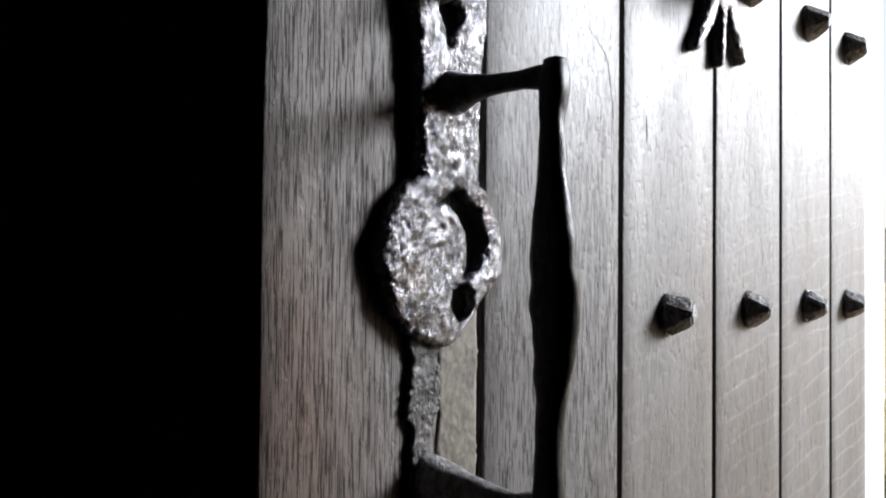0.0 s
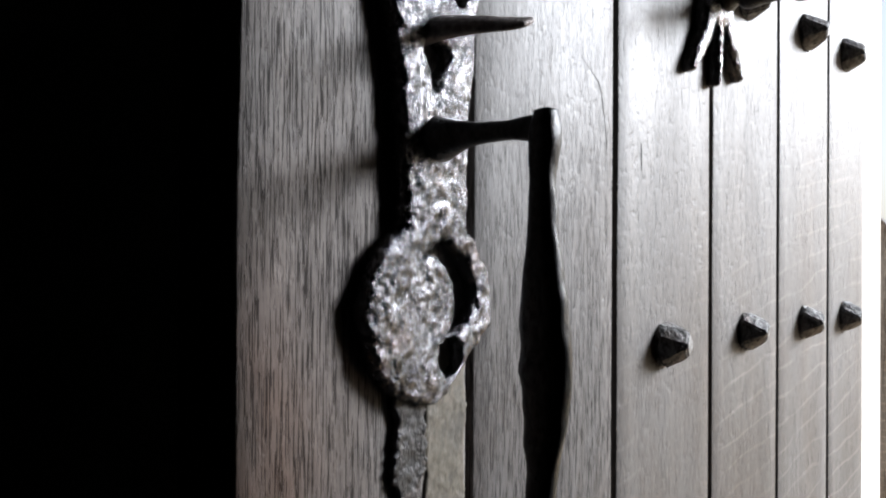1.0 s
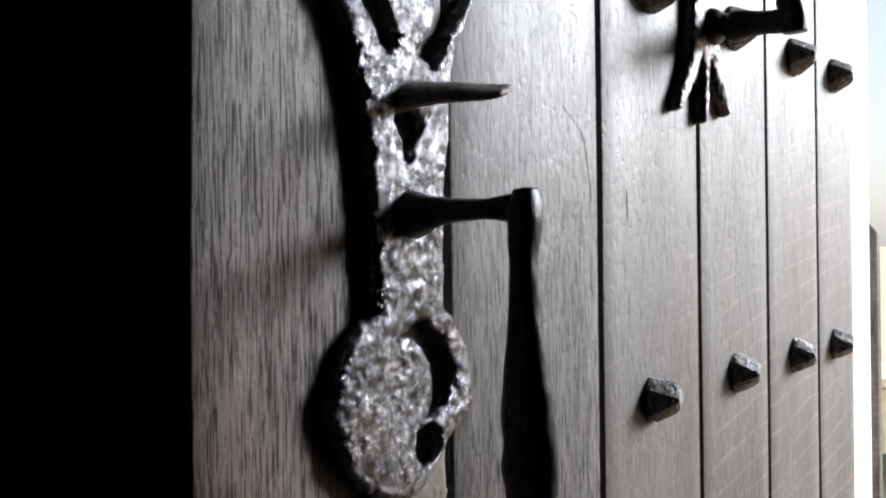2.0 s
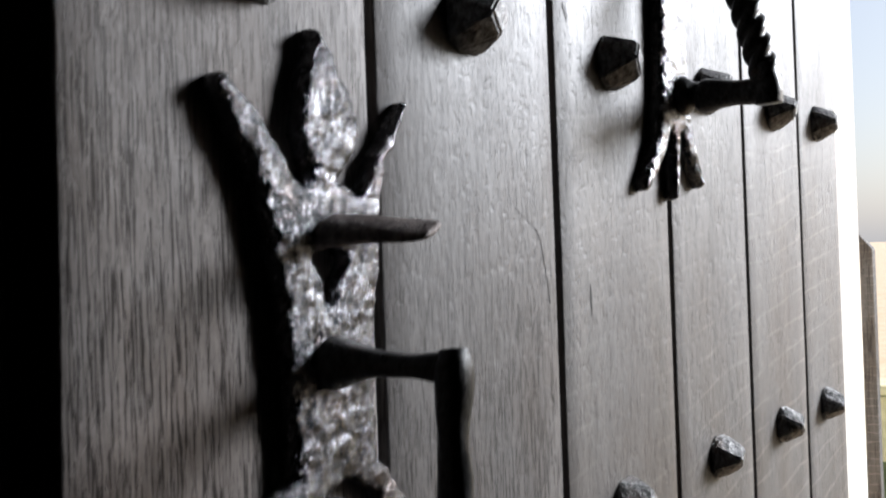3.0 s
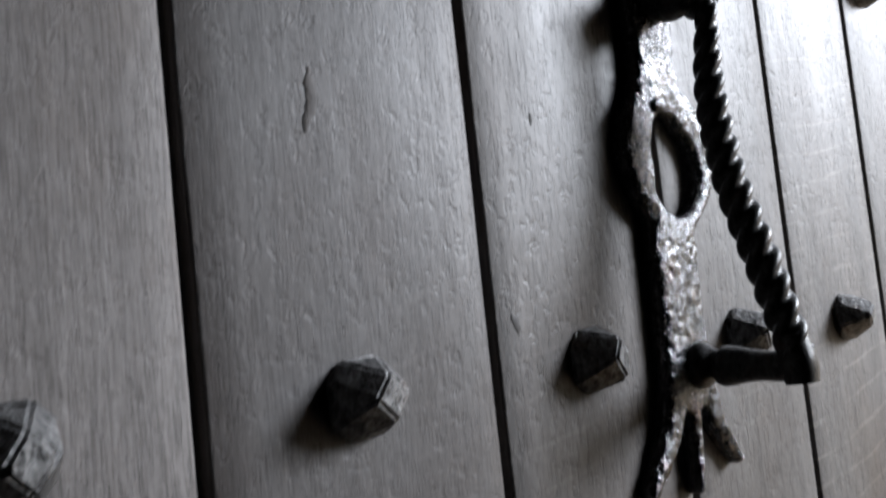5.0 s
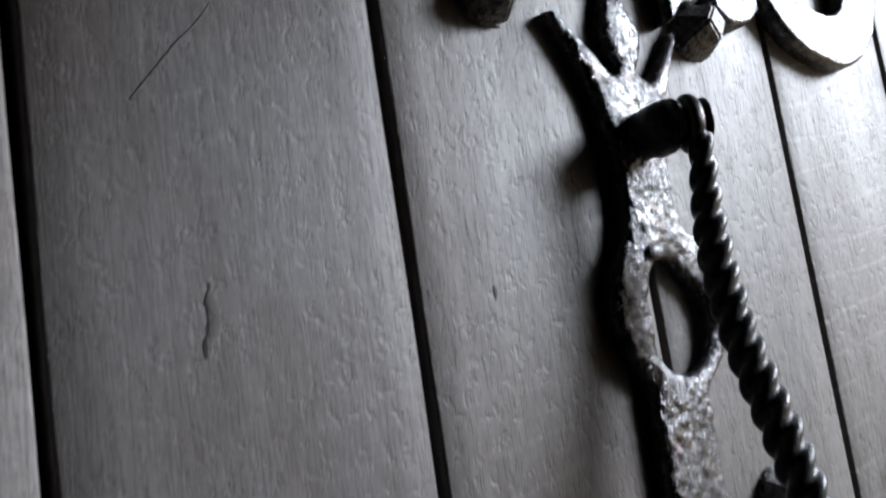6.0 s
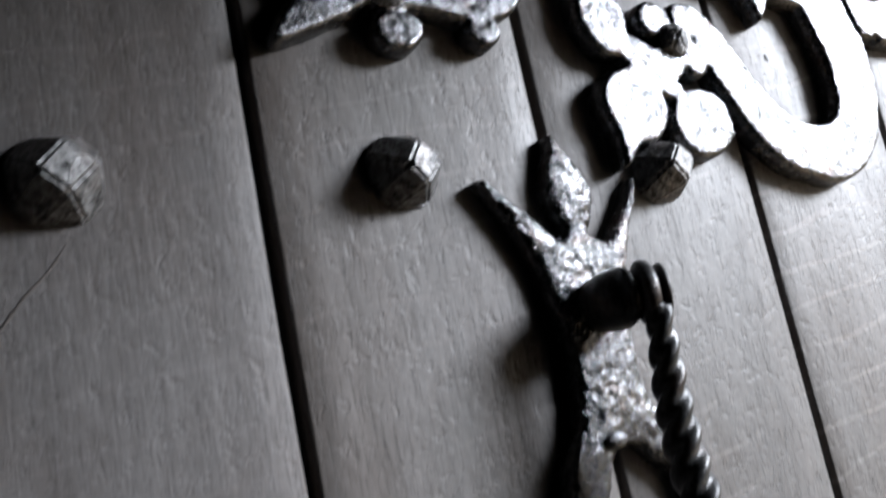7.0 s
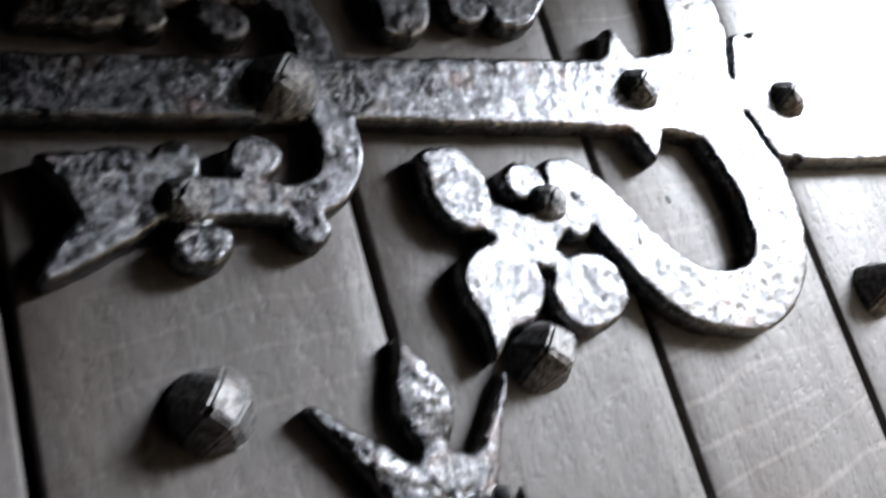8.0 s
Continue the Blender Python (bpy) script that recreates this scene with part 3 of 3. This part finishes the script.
under(plate(minus(shape, hole),
            0.392, 0.518, 1.190, 1.575, 0.0010, 0.0092, 0.0050, 0.00040, 240, 0.0009, 21, hump=0.0018), pull2, "back_plate", IRON_PULL)
under(merge(
    tube([(0.4580, 0.000, 1.2655), (0.4590, -0.012, 1.2660), (0.4605, -0.020, 1.2660), (0.4610, -0.026, 1.2650), (0.4610, -0.045, 1.2640), (0.4610, -0.066, 1.2630)],
         [(0.0120, 0.0120), (0.0142, 0.0138), (0.0086, 0.0084), (0.0118, 0.0116), (0.0088, 0.0086), (0.0092, 0.0090)], 18, 2.2, wobble=0.06, seed=12),
    tube([(0.4610, -0.0690, 1.2540), (0.4608, -0.0685, 1.2640), (0.4606, -0.0655, 1.2800)],
         [(0.0080, 0.0080), (0.0092, 0.0092), (0.0085, 0.0085)], 18, 3.0, wobble=0.05, seed=13)),
    pull2, "lower_arm", IRON_BLACK, "black iron arm with a collar")
under(tube([(0.4605, -0.0680, 1.2700), (0.4607, -0.0555, 1.3200), (0.4612, -0.0420, 1.3700), (0.4622, -0.0365, 1.4200), (0.4640, -0.0400, 1.4720)],
           [(0.0100, 0.0100), (0.0106, 0.0106), (0.0102, 0.0102), (0.0092, 0.0092), (0.0062, 0.0062)], 26, 2.0, twist=5.1, flute=0.30, steps=36, seed=14),
      pull2, "grip", IRON_BLACK, "black iron grip twisted like a rope")
AIM = Vector((0.85, -0.52, 0.0))
turned = [(-0.0030, 0.0142), (-0.0012, 0.0146), (0.0, 0.0136), (0.0006, 0.0095), (0.0040, 0.0090), (0.0046, 0.0120), (0.0068, 0.0154), (0.0100, 0.0157),
          (0.0128, 0.0140), (0.0138, 0.0108), (0.0152, 0.0106), (0.0160, 0.0126), (0.0178, 0.0128), (0.0186, 0.0112), (0.0188, 0.0060), (0.0190, 0.0010)]
under(tube([(0.4570, 0.0, 1.4790), (0.4565, -0.008, 1.4790), (0.4562, -0.015, 1.4790), (0.4568, -0.0205, 1.4790)] + [tuple(Vector((0.4580, -0.0280, 1.4790)) + AIM * d) for d, r in turned],
           [(0.0110, 0.0110), (0.0122, 0.0122), (0.0136, 0.0136), (0.0144, 0.0144)] + [(0.98 * r, 0.98 * r) for d, r in turned], 32, 2.0, steps=4, seed=15),
      pull2, "knob", IRON_BLACK, "ringed black iron knob turned aside")

# ---- strap hinge with scrolls and leaves ----
hinge = thing("strap_hinge", "hammered iron strap hinge with scrolls and leaf ends", "hinge", at=(0.66, 0, 1.685))
LEVEL, SLOPE = 1.7033, -0.030


def mid(x):
    return LEVEL + SLOPE * x


lower = union(
    # great scroll
    band((0.704, 1.690, 0.024), (0.7125, 1.660, 0.0245), (0.7165, 1.606, 0.0230), (0.7105, 1.581, 0.0210), (0.697, 1.5638, 0.0190), (0.674, 1.5550, 0.0190),
         (0.648, 1.5580, 0.0180), (0.627, 1.5675, 0.0170), (0.608, 1.589, 0.0160), (0.5925, 1.614, 0.0150), (0.580, 1.6335, 0.0120), (0.567, 1.6395, 0.0080)),
    band((0.678, 1.672, 0.006), (0.693, 1.656, 0.0105), (0.702, 1.632, 0.0110)),
    band((0.634, 1.680, 0.016), (0.642, 1.661, 0.011), (0.6405, 1.6425, 0.0018)),
    # five-lobed leaf
    oval(0.5065, 1.6345, 0.0172, 0.0235, 8), band((0.5035, 1.644, 0.0105), (0.4965, 1.6515, 0.0060), (0.4905, 1.6535, 0.0016)),
    oval(0.5158, 1.5835, 0.0235, 0.0225), band((0.508, 1.570, 0.0110), (0.5005, 1.5505, 0.0022)),
    oval(0.5640, 1.5735, 0.0240, 0.0210, 12), band((0.575, 1.572, 0.009), (0.5865, 1.5665, 0.002)),
    oval(0.5455, 1.6350, 0.0130, 0.0115), oval(0.5710, 1.6115, 0.0100, 0.0110),
    band((0.518, 1.618, 0.010), (0.538, 1.6060, 0.0130), (0.556, 1.614, 0.0110), (0.566, 1.630, 0.0080)),
    band((0.528, 1.600, 0.008), (0.548, 1.592, 0.007)),
    soft=0.0022)
curl = union(
    # small curl and fan leaf
    band((0.448, 1.690, 0.012), (0.4500, 1.658, 0.0115), (0.4400, 1.6390, 0.0105), (0.4200, 1.6340, 0.0095), (0.3950, 1.6380, 0.0100), (0.3740, 1.6390, 0.0120)),
    oval(0.4255, 1.6205, 0.0105, 0.0090), oval(0.3770, 1.6175, 0.0140, 0.0105), oval(0.3740, 1.6560, 0.0105, 0.0105), oval(0.4080, 1.6560, 0.0135, 0.0110, 12),
    oval(0.3500, 1.6450, 0.0220, 0.0200), band((0.345, 1.650, 0.012), (0.333, 1.655, 0.009), (0.3215, 1.6620, 0.002)),
    band((0.345, 1.632, 0.012), (0.330, 1.622, 0.0090), (0.3165, 1.6115, 0.003)),
    soft=0.0022)
strap = union(
    lambda x, z: np.maximum(np.abs(z - mid(x)) - np.interp(x, [0.10, 0.31, 0.43, 0.61, 0.66, 0.72, 0.755], [0.014, 0.0150, 0.0172, 0.0222, 0.026, 0.036, 0.0480]),
                            np.maximum(0.19 - x, x - 0.897)),
    soft=0.002)
slit = union(band((0.7390, 1.638, 0.0014), (0.728, 1.668, 0.0010)), band((0.757, 1.6325, 0.004), (0.757, 1.628, 0.006)))
whole = union(strap, lower, mirrored(lower, LEVEL, SLOPE), curl, mirrored(curl, LEVEL, SLOPE), soft=0.0022)
slits = union(slit, mirrored(slit, LEVEL, SLOPE), soft=0.0005)
under(plate(minus(whole, slits), 0.185, 0.905, 1.525, 1.850, 0.0013, 0.0128, 0.0024, 0.00022, 200, 0.0008, 31), hinge, "strap", IRON_PLATE)
bm = bmesh.new()
bmesh.ops.create_uvsphere(bm, u_segments=14, v_segments=8, radius=1.0)
bmesh.ops.transform(bm, matrix=Matrix.Diagonal((0.0066, 0.0030, 0.0042, 1)), verts=bm.verts)
bmesh.ops.translate(bm, verts=bm.verts, vec=Vector((0.4450, -0.0112, 1.4165)) - pull2.location)
part("rivet", bm, IRON_PLATE, pull2, "bright worn rivet")
rivet = [pyramid(0.031, 0.0130, 41), pyramid(0.025, 0.0110, 42), pyramid(0.020, 0.0080, 43)]
for m in rivet:
    m.materials.append(IRON_STUD)
for k, x, z, low in ((0, 0.4290, 1.6900, 0.0122), (1, 0.6460, 1.6860, 0.0122), (1, 0.7690, 1.6770, 0.0122), (2, 0.5555, 1.6215, 0.0122), (2, 0.3735, 1.6380, 0.0122),
                     (2, 0.5555, 2 * mid(0.5555) - 1.6215, 0.0122), (2, 0.3735, 2 * mid(0.3735) - 1.6380, 0.0122)):
    ob = new("rivet", rivet[k])
    ob.parent = hinge
    ob.matrix_basis = Matrix.Translation(Vector((x + SHIFT, -low, z)) - hinge.location) @ pose(0, 0, 0, 0, k * 5 - 4, 0)
hinge.location, hinge.scale = (0.656, 0.0, 1.683), (0.99, 1.0, 0.99)

# ---- outside ----
post = thing("fence_post", "weathered grey wooden fence post with a slanted top", "post", at=(2.6, 0.38, -0.02))
bm = bmesh.new()
box(bm, (2.600, 0.375, -0.02), (2.635, 0.409, 1.18), 0.003)
for v in bm.verts:
    if v.co.z > 1.0:
        v.co.z -= 1.2 * (0.409 - v.co.y)
bmesh.ops.translate(bm, verts=bm.verts, vec=-post.location)
part("shaft", bm, POST_WOOD, post)

bm = bmesh.new()
box(bm, (5.2, 0.2, -0.02), (5.45, 9.0, 0.34), 0.012)
box(bm, (5.17, 0.17, 0.345), (5.48, 9.03, 0.40), 0.012)
tagged(part("garden_wall", bm, RENDER_CREAM), "low cream rendered garden wall behind the grass", "wall", kind="structure")

bm = bmesh.new()
box(bm, (3.1, -7.0, -0.019), (5.198, 9.0, -0.004), 0.004)
tagged(part("lawn", bm, GRASS), "strip of short green grass along the path", "grass", kind="structure")
